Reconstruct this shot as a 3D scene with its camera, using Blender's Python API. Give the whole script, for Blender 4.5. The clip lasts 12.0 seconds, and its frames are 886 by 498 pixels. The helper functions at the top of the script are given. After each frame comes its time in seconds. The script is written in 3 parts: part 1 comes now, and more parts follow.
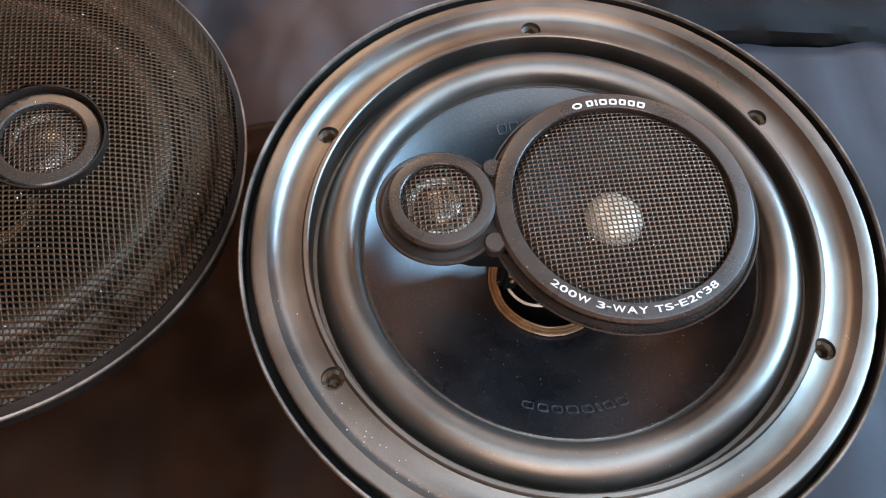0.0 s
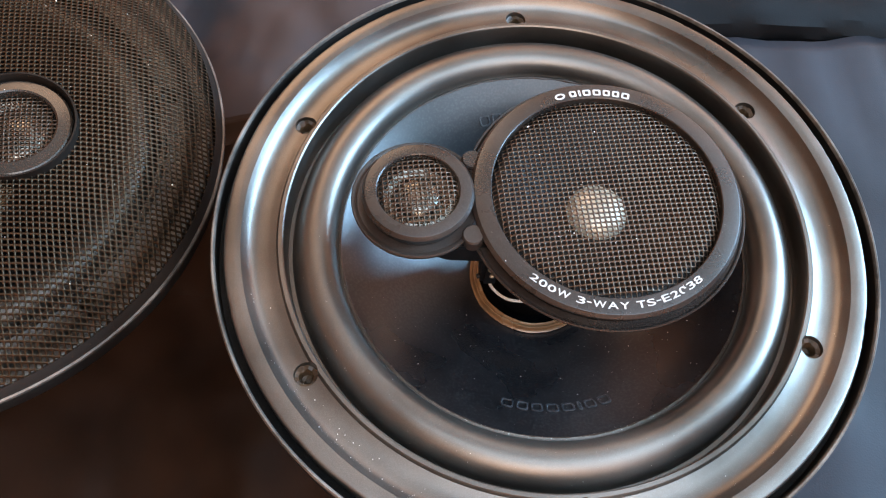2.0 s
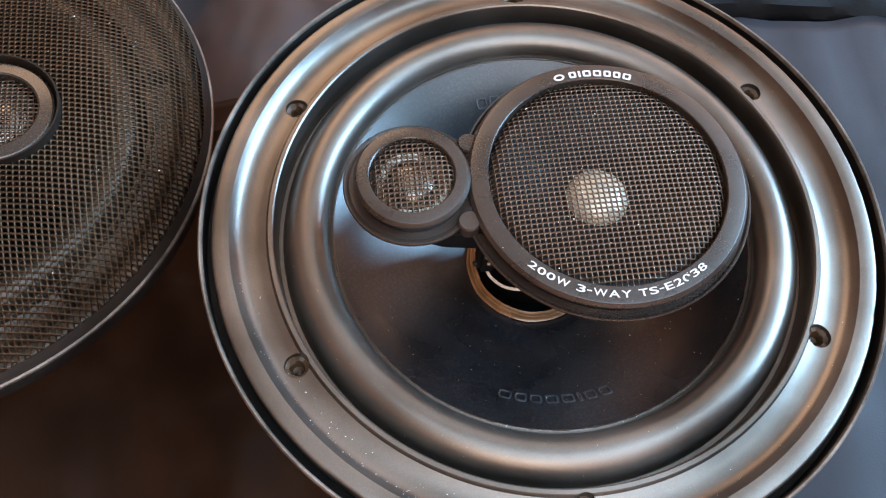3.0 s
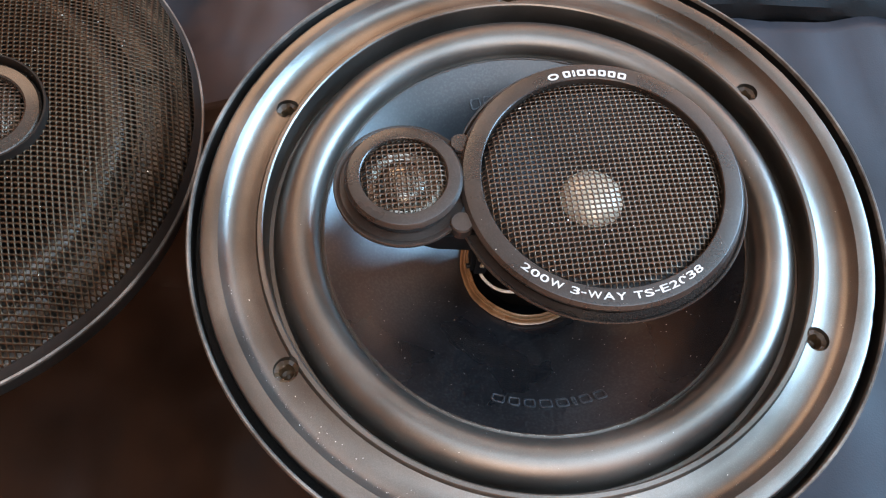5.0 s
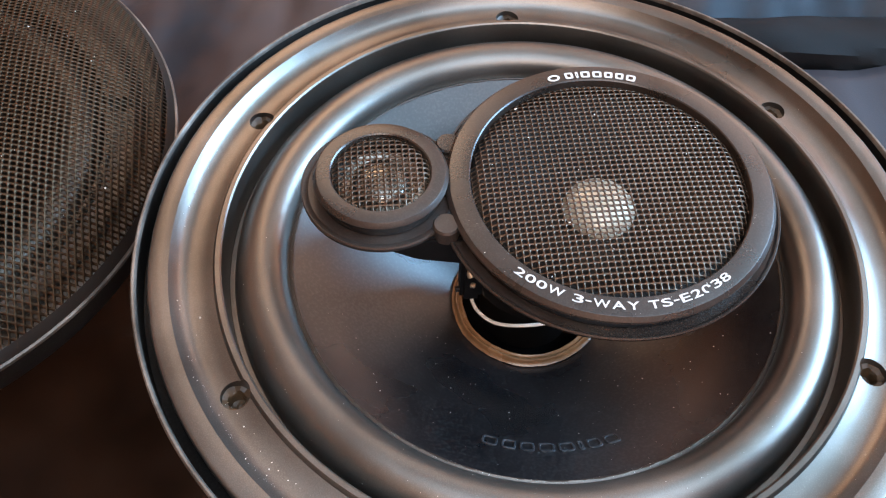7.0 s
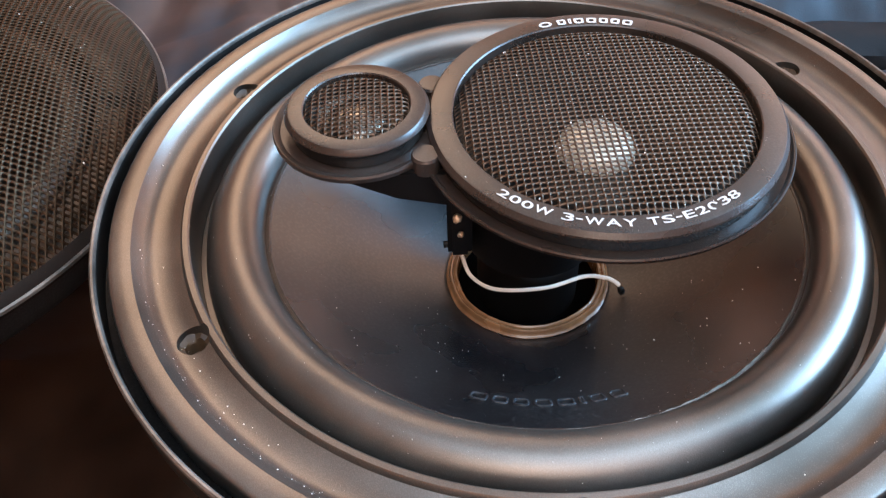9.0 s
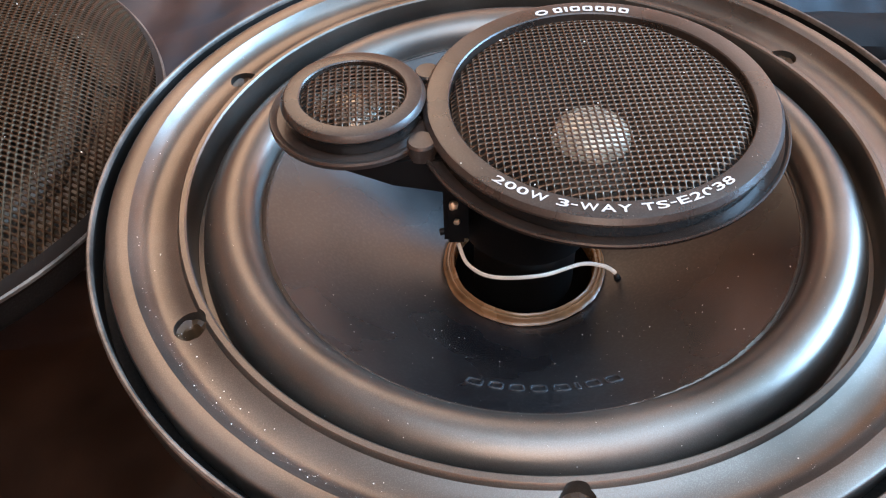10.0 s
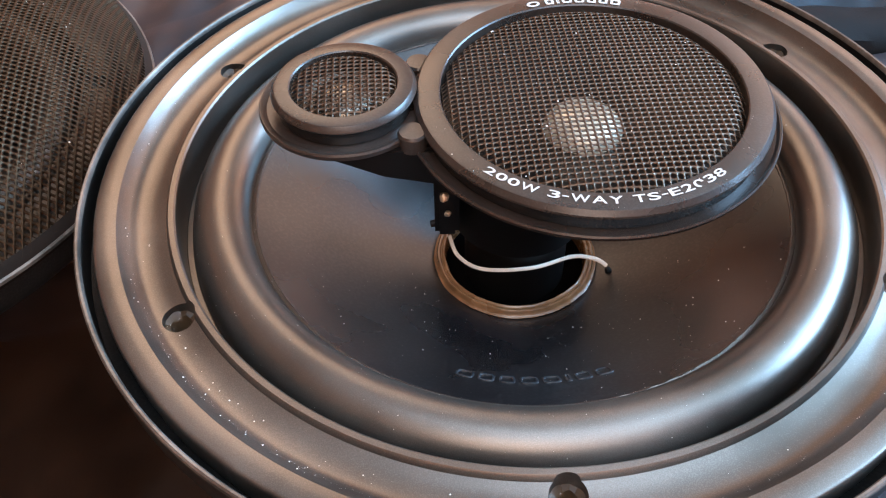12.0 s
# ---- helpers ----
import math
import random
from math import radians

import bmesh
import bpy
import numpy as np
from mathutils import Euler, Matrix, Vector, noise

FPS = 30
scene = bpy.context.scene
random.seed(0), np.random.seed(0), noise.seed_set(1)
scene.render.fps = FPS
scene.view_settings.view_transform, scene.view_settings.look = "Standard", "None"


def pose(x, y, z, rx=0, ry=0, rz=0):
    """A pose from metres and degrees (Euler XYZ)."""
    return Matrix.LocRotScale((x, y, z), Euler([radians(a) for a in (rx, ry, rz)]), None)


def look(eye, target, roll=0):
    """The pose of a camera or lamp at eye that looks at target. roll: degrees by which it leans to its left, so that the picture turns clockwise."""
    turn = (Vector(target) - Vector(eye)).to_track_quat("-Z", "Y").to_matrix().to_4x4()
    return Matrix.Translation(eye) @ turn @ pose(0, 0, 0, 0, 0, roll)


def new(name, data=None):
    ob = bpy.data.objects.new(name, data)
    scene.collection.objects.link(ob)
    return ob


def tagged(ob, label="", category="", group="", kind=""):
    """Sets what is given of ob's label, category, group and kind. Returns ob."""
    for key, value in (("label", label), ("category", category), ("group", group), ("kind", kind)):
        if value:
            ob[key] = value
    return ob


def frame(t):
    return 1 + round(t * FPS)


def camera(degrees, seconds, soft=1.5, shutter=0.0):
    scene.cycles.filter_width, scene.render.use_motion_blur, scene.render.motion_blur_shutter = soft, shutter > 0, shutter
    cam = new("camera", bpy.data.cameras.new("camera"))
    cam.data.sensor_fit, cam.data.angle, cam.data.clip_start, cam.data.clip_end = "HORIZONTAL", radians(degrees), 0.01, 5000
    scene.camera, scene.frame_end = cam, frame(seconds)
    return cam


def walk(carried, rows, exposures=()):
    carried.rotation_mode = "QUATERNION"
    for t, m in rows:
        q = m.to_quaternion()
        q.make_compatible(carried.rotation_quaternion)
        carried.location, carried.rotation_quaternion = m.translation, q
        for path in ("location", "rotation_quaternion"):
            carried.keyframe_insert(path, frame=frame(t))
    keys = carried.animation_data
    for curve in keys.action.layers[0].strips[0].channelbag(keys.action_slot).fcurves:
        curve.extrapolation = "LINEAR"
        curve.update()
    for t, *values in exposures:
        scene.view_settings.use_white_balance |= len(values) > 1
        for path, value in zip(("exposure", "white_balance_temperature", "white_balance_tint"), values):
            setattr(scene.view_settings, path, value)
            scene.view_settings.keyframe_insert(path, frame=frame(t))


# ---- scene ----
cam = camera(54.7, 12.0, soft=1.15, shutter=0.5)
PATH = [
    (0, (-0.061, -0.133, 0.332), (0.074, 0.771, -1.447), 4.7),
    (0.5, (-0.058, -0.132, 0.328), (0.078, 0.764, -1.455), 4.9),
    (1, (-0.056, -0.131, 0.326), (0.092, 0.761, -1.458), 5.8),
    (1.5, (-0.054, -0.131, 0.324), (0.08, 0.763, -1.46), 5.1),
    (2, (-0.054, -0.132, 0.325), (0.084, 0.771, -1.455), 5.2),
    (2.5, (-0.054, -0.131, 0.322), (0.086, 0.76, -1.463), 5.3),
    (3, (-0.052, -0.128, 0.317), (0.085, 0.747, -1.476), 5.2),
    (5, (-0.05, -0.127, 0.313), (0.092, 0.757, -1.476), 5.4),
    (5.5, (-0.048, -0.128, 0.309), (0.091, 0.787, -1.463), 5.0),
    (6, (-0.045, -0.133, 0.292), (0.088, 0.911, -1.409), 4.1),
    (6.5, (-0.041, -0.134, 0.276), (0.077, 0.927, -1.416), 3.3),
    (6.7, (-0.04, -0.136, 0.272), (0.072, 0.966, -1.393), 3.0),
    (7.5, (-0.034, -0.1445, 0.256), (0.031, 1.07, -1.3245), 0.65),
    (8.3, (-0.028, -0.153, 0.24), (-0.01, 1.174, -1.256), -1.7),
    (8.5, (-0.026, -0.156, 0.234), (-0.02, 1.177, -1.257), -2.4),
    (9, (-0.024, -0.162, 0.224), (-0.021, 1.212, -1.229), -2.3),
    (9.5, (-0.023, -0.164, 0.222), (-0.023, 1.213, -1.228), -2.5),
    (10, (-0.023, -0.164, 0.223), (-0.022, 1.203, -1.237), -2.4),
    (10.5, (-0.023, -0.164, 0.223), (-0.015, 1.199, -1.24), -2.2),
    (11, (-0.024, -0.165, 0.224), (-0.013, 1.203, -1.235), -2.0),
    (11.5, (-0.024, -0.164, 0.223), (-0.001, 1.196, -1.244), -1.6),
    (12, (-0.023, -0.164, 0.222), (-0.001, 1.193, -1.247), -1.6),
]
walk(cam, [(t, look(eye, target, roll)) for t, eye, target, roll in PATH],
     exposures=[(0, 0.0, 6120, 12), (5.5, 0.0, 6120, 12), (8.5, 0.0, 5900, 13), (12, 0.0, 5880, 13)])

# ---- world, lights ----
world = bpy.data.worlds.new("world")
scene.world = world
world.use_nodes = True
sky = world.node_tree.nodes.new("ShaderNodeTexSky")
sky.sky_type, sky.sun_disc = "NISHITA", False
sky.sun_elevation, sky.sun_rotation = radians(30), radians(90)
world.node_tree.links.new(sky.outputs[0], world.node_tree.nodes["Background"].inputs[0])
world.node_tree.nodes["Background"].inputs[1].default_value = 0.08


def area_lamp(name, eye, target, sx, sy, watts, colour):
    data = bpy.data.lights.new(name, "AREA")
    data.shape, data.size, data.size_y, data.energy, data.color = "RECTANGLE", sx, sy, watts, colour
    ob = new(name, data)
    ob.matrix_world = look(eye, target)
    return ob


WINDOW = area_lamp("window_light", (2.12, 0.4, 1.1), (0, 0.4, 1.1), 1.5, 1.1, 225, (0.40, 0.71, 1.0))
# unseen cool fill, added below the closed ceiling to light the ring tops
OVERHEAD_FILL = area_lamp("overhead_fill", (0.40, -0.85, 1.79), (0.40, -0.85, 0), 1.5, 1.6, 36, (0.66, 0.84, 1.0))


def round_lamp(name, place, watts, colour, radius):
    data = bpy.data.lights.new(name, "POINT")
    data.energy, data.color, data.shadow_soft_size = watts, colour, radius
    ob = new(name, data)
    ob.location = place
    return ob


# unseen warm fill to the north, added for amber reflections on the rings
NORTH_FILL = round_lamp("north_fill", (-0.40, 1.42, 1.22), 38, (1.0, 0.69, 0.44), 0.45)
# second unseen fill, added in the corner so the cone reflects warm brown
CORNER_FILL = round_lamp("corner_fill", (1.15, 1.35, 0.90), 25, (1.0, 0.68, 0.50), 0.46)
# broad warm fill behind the camera, added unseen to lift the far side
SOUTH_FILL = round_lamp("south_fill", (-0.08, -1.25, 1.30), 45, (1.0, 0.79, 0.60), 0.45)


# ---- materials ----
def material(name, colour, rough=0.5, metal=0.0, spots=0.0, spot_colour=(0.35, 0.33, 0.3), grain=900.0, bump=0.1,
             vary=0.25, spec=0.5, patch=22.0, tint=None, tint_x=None):
    """A painted, moulded or woven surface: patchy colour, fine grain relief, dust in spots."""
    m = bpy.data.materials.new(name)
    m.use_nodes = True
    nt, b = m.node_tree, m.node_tree.nodes["Principled BSDF"]
    n, l = nt.nodes.new, nt.links.new
    tc = n("ShaderNodeTexCoord")
    big, fine = n("ShaderNodeTexNoise"), n("ShaderNodeTexNoise")
    big.inputs["Scale"].default_value, big.inputs["Detail"].default_value = patch, 5
    fine.inputs["Scale"].default_value, fine.inputs["Detail"].default_value = grain, 3
    for t in (big, fine):
        l(tc.outputs["Object"], t.inputs["Vector"])
    ramp = n("ShaderNodeMapRange")
    ramp.inputs["From Min"].default_value, ramp.inputs["From Max"].default_value = 0.3, 0.7
    ramp.inputs["To Min"].default_value, ramp.inputs["To Max"].default_value = 1 - vary, 1 + vary
    l(big.outputs["Fac"], ramp.inputs["Value"])
    mul = n("ShaderNodeVectorMath")
    mul.operation = "SCALE"
    mul.inputs[0].default_value = colour
    l(ramp.outputs[0], mul.inputs["Scale"])
    out = mul.outputs[0]
    if tint:
        cloud, blend = n("ShaderNodeTexNoise"), n("ShaderNodeMix")
        cloud.inputs["Scale"].default_value, cloud.inputs["Detail"].default_value = patch * 1.4, 3
        l(tc.outputs["Object"], cloud.inputs["Vector"])
        part_ = n("ShaderNodeMapRange")
        part_.inputs["From Min"].default_value, part_.inputs["From Max"].default_value = 0.46, 0.62
        l(cloud.outputs["Fac"], part_.inputs["Value"])
        if tint_x:
            # the second colour takes over along x, across the given span, with a clouded edge
            axes, along, both = n("ShaderNodeSeparateXYZ"), n("ShaderNodeMapRange"), n("ShaderNodeMath")
            l(tc.outputs["Object"], axes.inputs[0])
            along.inputs["From Min"].default_value, along.inputs["From Max"].default_value = tint_x
            along.inputs["To Min"].default_value, along.inputs["To Max"].default_value = 0.12, -0.12
            l(axes.outputs["X"], along.inputs["Value"])
            both.operation = "ADD"
            l(cloud.outputs["Fac"], both.inputs[0])
            l(along.outputs[0], both.inputs[1])
            l(both.outputs[0], part_.inputs["Value"])
        blend.data_type = "RGBA"
        l(part_.outputs[0], blend.inputs[0])
        l(out, blend.inputs[6])
        blend.inputs[7].default_value = (*tint, 1)
        out = blend.outputs[2]
    if spots:
        gate = n("ShaderNodeMapRange")
        gate.inputs["From Min"].default_value, gate.inputs["From Max"].default_value = 0.55, 0.8
        gate.inputs["To Max"].default_value = spots
        add = n("ShaderNodeMath")
        add.operation = "MULTIPLY_ADD"
        add.inputs[1].default_value, add.inputs[2].default_value = 0.5, 0.0
        sum_ = n("ShaderNodeMath")
        sum_.operation = "ADD"
        l(fine.outputs["Fac"], sum_.inputs[0])
        l(big.outputs["Fac"], add.inputs[0])
        l(add.outputs[0], sum_.inputs[1])
        gate.inputs["From Min"].default_value, gate.inputs["From Max"].default_value = 0.72, 1.0
        l(sum_.outputs[0], gate.inputs["Value"])
        mix = n("ShaderNodeMix")
        mix.data_type = "RGBA"
        l(gate.outputs[0], mix.inputs[0])
        l(out, mix.inputs[6])
        mix.inputs[7].default_value = (*spot_colour, 1)
        out = mix.outputs[2]
    l(out, b.inputs["Base Color"])
    rr = n("ShaderNodeMapRange")
    rr.inputs["From Min"].default_value, rr.inputs["From Max"].default_value = 0.3, 0.7
    rr.inputs["To Min"].default_value, rr.inputs["To Max"].default_value = rough - 0.06, rough + 0.08
    l(big.outputs["Fac"], rr.inputs["Value"])
    l(rr.outputs[0], b.inputs["Roughness"])
    b.inputs["Metallic"].default_value = metal
    b.inputs["Specular IOR Level"].default_value = spec
    if bump:
        bm_ = n("ShaderNodeBump")
        bm_.inputs["Strength"].default_value, bm_.inputs["Distance"].default_value = bump, 0.0004
        l(fine.outputs["Fac"], bm_.inputs["Height"])
        l(bm_.outputs[0], b.inputs["Normal"])
    return m


RUBBER = material("ring_plastic", (0.122, 0.108, 0.094), 0.33, metal=0.9, spots=0.22, grain=4200, bump=0.06, vary=0.34, spec=0.8)
SURROUND = material("surround_rubber", (0.122, 0.108, 0.094), 0.34, metal=0.86, spots=0.22, grain=5200, bump=0.08, vary=0.30, spec=0.8)
CONE = material("cone_plastic", (0.0040, 0.0038, 0.0046), 0.29, spots=0.05, grain=1200, bump=0.03, vary=0.3, spec=0.6)
# paler than the cone, for the raised outlines
EMBOSS = material("pale_cone_plastic", (0.022, 0.023, 0.026), 0.34, spots=0.1, grain=1200, bump=0.05, vary=0.4, patch=300)
HOUSING = material("housing_plastic", (0.021, 0.0145, 0.0112), 0.28, spots=0.05, grain=2200, bump=0.08, vary=0.18, patch=40)
GLOSS = material("gloss_black_plastic", (0.006, 0.005, 0.0045), 0.16, spots=0.04, bump=0.12, grain=1400, vary=0.3, spec=0.7)
VOID = material("void_black", (0.0012, 0.0011, 0.0011), 0.9, bump=0.05, spec=0.02)
BLACK = material("black_plastic", (0.0030, 0.0028, 0.0028), 0.5, bump=0.05, spec=0.18)
STEEL = material("painted_steel", (0.008, 0.0075, 0.007), 0.42, spots=0.04, spec=0.25, bump=0.04, grain=1500)
TRIM = material("satin_trim_plastic", (0.030, 0.023, 0.018), 0.22, metal=0.4, spots=0.04, grain=2200, bump=0.06, vary=0.2, spec=0.7)
EDGE = material("worn_steel_edge", (0.13, 0.112, 0.095), 0.42, metal=0.6, spots=0.2, grain=700, vary=0.65, patch=60)
MESH = material("grille_steel", (0.072, 0.050, 0.035), 0.38, metal=0.88, grain=600, bump=0.1, vary=0.3)
MESHD = material("dark_grille_steel", (0.038, 0.0235, 0.0135), 0.42, metal=0.92, spec=0.3, grain=600, bump=0.1, vary=0.3)
DOME = material("silver_dome", (0.95, 0.86, 0.70), 0.35, metal=0.4, grain=900, bump=0.02, vary=0.06)
PAPER = material("midrange_cone_paper", (0.004, 0.0036, 0.0034), 0.36, bump=0.08, grain=1200, vary=0.3, spec=0.25)
BORDER = material("dark_brown_steel", (0.009, 0.0062, 0.0045), 0.55, spec=0.2, grain=900, bump=0.08, vary=0.4)
GLUE = material("amber_adhesive", (0.16, 0.082, 0.036), 0.24, grain=500, bump=0.3, vary=0.35, patch=120)
HOLE_FILL = material("brown_hole_fill", (0.05, 0.029, 0.013), 0.5, grain=700, bump=0.3, vary=0.5, patch=200)
FORMER = material("coil_former", (0.035, 0.022, 0.015), 0.4, grain=700, vary=0.3)
MAGNET = material("magnet_ferrite", (0.02, 0.02, 0.022), 0.55)
WHITE = material("white_print", (0.47, 0.45, 0.42), 0.5, grain=3000, bump=0.0, vary=0.12, patch=300)
BRAID = material("braided_lead", (0.78, 0.74, 0.68), 0.5, grain=2500, bump=0.1, vary=0.12)
SOLDER = material("solder", (0.62, 0.52, 0.38), 0.3, metal=0.8, vary=0.2)
CLOTH = material("dark_cloth", (0.015, 0.023, 0.033), 0.5, grain=1500, bump=0.14, vary=0.5, patch=14, spec=0.25, tint=(0.040, 0.029, 0.029), tint_x=(-0.02, 0.12))
BAND_BLACK = material("band_black", (0.0045, 0.0045, 0.005), 0.7, grain=1500, bump=0.2, vary=0.5, patch=30, spec=0.12)
LAYER = material("blue_grey_cloth", (0.0165, 0.0185, 0.0240), 0.5, grain=1500, bump=0.14, vary=0.4, patch=14, spec=0.2)
BROWN = material("brown_leather", (0.0170, 0.0080, 0.0044), 0.45, grain=900, bump=0.08, vary=0.7, patch=12, spec=0.12)
TABLE = material("table_wood", (0.12, 0.07, 0.04), 0.5, grain=60, vary=0.3)
WALL = material("wall_paint", (0.36, 0.155, 0.062), 0.6, grain=200, vary=0.06, patch=2)
# pale warm tone of the unseen walls, set for the light they bounce
BOUNCE_WALL = material("warm_bounce_wall", (0.80, 0.43, 0.27), 0.6, grain=60, vary=0.15, patch=3)
CEILING = material("ceiling_paint", (0.72, 0.63, 0.53), 0.8, grain=200, vary=0.05, patch=2)
DUST = material("dust_specks", (0.75, 0.72, 0.66), 0.6, bump=0)


# ---- building helpers ----
def mesh_of(bm, name, mat, smooth=True):
    me = bpy.data.meshes.new(name)
    bm.to_mesh(me)
    bm.free()
    me.materials.append(mat)
    if smooth:
        for p in me.polygons:
            p.use_smooth = True
        me.set_sharp_from_angle(angle=radians(25))
    return me


def part(name, bm, mat, parent, label="", smooth=True):
    me = mesh_of(bm, name, mat, smooth) if isinstance(bm, bmesh.types.BMesh) else bm
    ob = new(name, me)
    ob.parent = parent
    if label:
        tagged(ob, label=label)
    return ob


def thing(name, label, category, m=Matrix(), group="", kind=""):
    ob = new(name)
    ob.empty_display_size = 0.02
    ob.matrix_world = m
    return tagged(ob, label, category, group, kind)


def lathe(profile, segs=160, cx=0.0, cy=0.0, closed=False):
    """Turns a profile of (radius, height) round the upright axis at cx, cy."""
    bm = bmesh.new()
    rings = []
    for r, z in profile:
        if r < 1e-6:
            rings.append([bm.verts.new((cx, cy, z))])
        else:
            rings.append([bm.verts.new((cx + r * math.cos(2 * math.pi * i / segs), cy + r * math.sin(2 * math.pi * i / segs), z))
                          for i in range(segs)])
    pairs = list(zip(rings, rings[1:])) + ([(rings[-1], rings[0])] if closed else [])
    for a, b in pairs:
        for i in range(segs):
            j = (i + 1) % segs
            if len(a) == 1 and len(b) == 1:
                continue
            if len(a) == 1:
                bm.faces.new((a[0], b[i], b[j]))
            elif len(b) == 1:
                bm.faces.new((a[i], b[0], a[j]))
            else:
                bm.faces.new((a[i], b[i], b[j], a[j]))
    bmesh.ops.recalc_face_normals(bm, faces=bm.faces)
    return bm


def curve_through(points, steps=8):
    """A smooth line of (r, z) pairs through the given ones (Catmull-Rom)."""
    pts = [points[0], *points, points[-1]]
    out = []
    for i in range(1, len(pts) - 2):
        p0, p1, p2, p3 = (Vector(p) for p in pts[i - 1:i + 3])
        for s in range(steps):
            t = s / steps
            out.append(tuple(0.5 * (2 * p1 + (p2 - p0) * t + (2 * p0 - 5 * p1 + 4 * p2 - p3) * t * t + (3 * p1 - p0 - 3 * p2 + p3) * t ** 3)))
    out.append(tuple(points[-1]))
    return out


def perforated(name, cx, cy, radius, pitch, hole, height, mat, thick=0.0005, turn=0.0, skip=None):
    """A sheet of square holes: height(r) gives its rise over the distance r from the axis."""
    n = int(radius / pitch) + 2
    ca, sa = math.cos(radians(turn)), math.sin(radians(turn))
    verts, faces = [], []
    h = hole / 2
    q = pitch / 2
    for i in range(-n, n + 1):
        for j in range(-n, n + 1):
            x, y = i * pitch, j * pitch
            if math.hypot(x, y) > radius:
                continue
            gx, gy = x * ca - y * sa, x * sa + y * ca
            if skip and skip(gx, gy):
                continue
            base = len(verts)
            ring_o = [(-q, -q), (0, -q), (q, -q), (q, 0), (q, q), (0, q), (-q, q), (-q, 0)]
            ring_i = [(-h, -h), (0, -h), (h, -h), (h, 0), (h, h), (0, h), (-h, h), (-h, 0)]
            ring_i = [(a * 0.86, b * 0.86) if a and b else (a, b) for a, b in ring_i]
            for ring, dz in ((ring_o, 0), (ring_i, -0.00008), (ring_i, -0.00008 - thick)):
                for dx, dy in ring:
                    u, v = x + dx, y + dy
                    verts.append((cx + u * ca - v * sa, cy + u * sa + v * ca, height(math.hypot(u, v)) + dz))
            for s in range(8):
                t = (s + 1) % 8
                faces.append((base + s, base + t, base + 8 + t, base + 8 + s))
                faces.append((base + 8 + s, base + 8 + t, base + 16 + t, base + 16 + s))
    me = bpy.data.meshes.new(name)
    me.from_pydata(verts, [], faces)
    me.materials.append(mat)
    for p in me.polygons:
        p.use_smooth = True
    return me


def cut(me, cutters, mat):
    """The mesh less the cutters."""
    a = new("cut_body", me)
    temp = [a]
    for bm in cutters:
        c = new("cutter", mesh_of(bm, "cutter", mat, False))
        mod = a.modifiers.new("cut", "BOOLEAN")
        mod.object, mod.operation, mod.solver = c, "DIFFERENCE", "EXACT"
        temp.append(c)
    out = bpy.data.meshes.new_from_object(a.evaluated_get(bpy.context.evaluated_depsgraph_get()))
    for o in temp:
        bpy.data.objects.remove(o)
    for v in out.vertices:
        r = math.hypot(v.co.x, v.co.y)
        if r > 0.1044:
            n = noise.noise(Vector((v.co.x * 260, v.co.y * 260, 3.0))) + 0.6 * noise.noise(Vector((v.co.x * 60, v.co.y * 60, 9.0)))
            k = 1 - 0.0022 * max(0.0, n - 0.15) - 0.0006 * n
            v.co.x, v.co.y = v.co.x * k, v.co.y * k
    for p in out.polygons:
        p.use_smooth = True
    out.set_sharp_from_angle(angle=radians(27))
    return out


def box(bm, cx, cy, cz, sx, sy, sz, m=Matrix(), bevel=0.0):
    made = bmesh.ops.create_cube(bm, size=1, matrix=m @ Matrix.Translation((cx, cy, cz)) @ Matrix.Diagonal((sx, sy, sz, 1)))
    if bevel:
        edges = {e for v in made["verts"] for e in v.link_edges}
        bmesh.ops.bevel(bm, geom=list(edges), offset=bevel, segments=2, affect="EDGES")
    return bm


def tube(points, radius, sides=8, steps=10, caps=True):
    """A round bar along a smooth line."""
    bm = bmesh.new()
    pts = [Vector(p) for p in curve3(points, steps)]
    rings = []
    up = Vector((0, 0, 1))
    for i, p in enumerate(pts):
        d = (pts[min(i + 1, len(pts) - 1)] - pts[max(i - 1, 0)]).normalized()
        a = d.cross(up).normalized()
        b = a.cross(d)
        rings.append([bm.verts.new(p + radius * (a * math.cos(2 * math.pi * k / sides) + b * math.sin(2 * math.pi * k / sides))) for k in range(sides)])
    for ra, rb in zip(rings, rings[1:]):
        for k in range(sides):
            bm.faces.new((ra[k], ra[(k + 1) % sides], rb[(k + 1) % sides], rb[k]))
    if caps:
        bm.faces.new(rings[0][::-1])
        bm.faces.new(rings[-1])
    bmesh.ops.recalc_face_normals(bm, faces=bm.faces)
    return bm


def curve3(points, steps):
    pts = [Vector(points[0]), *[Vector(p) for p in points], Vector(points[-1])]
    out = []
    for i in range(1, len(pts) - 2):
        p0, p1, p2, p3 = pts[i - 1:i + 3]
        for s in range(steps):
            t = s / steps
            out.append(0.5 * (2 * p1 + (p2 - p0) * t + (2 * p0 - 5 * p1 + 4 * p2 - p3) * t * t + (3 * p1 - p0 - 3 * p2 + p3) * t ** 3))
    out.append(pts[-1])
    return out


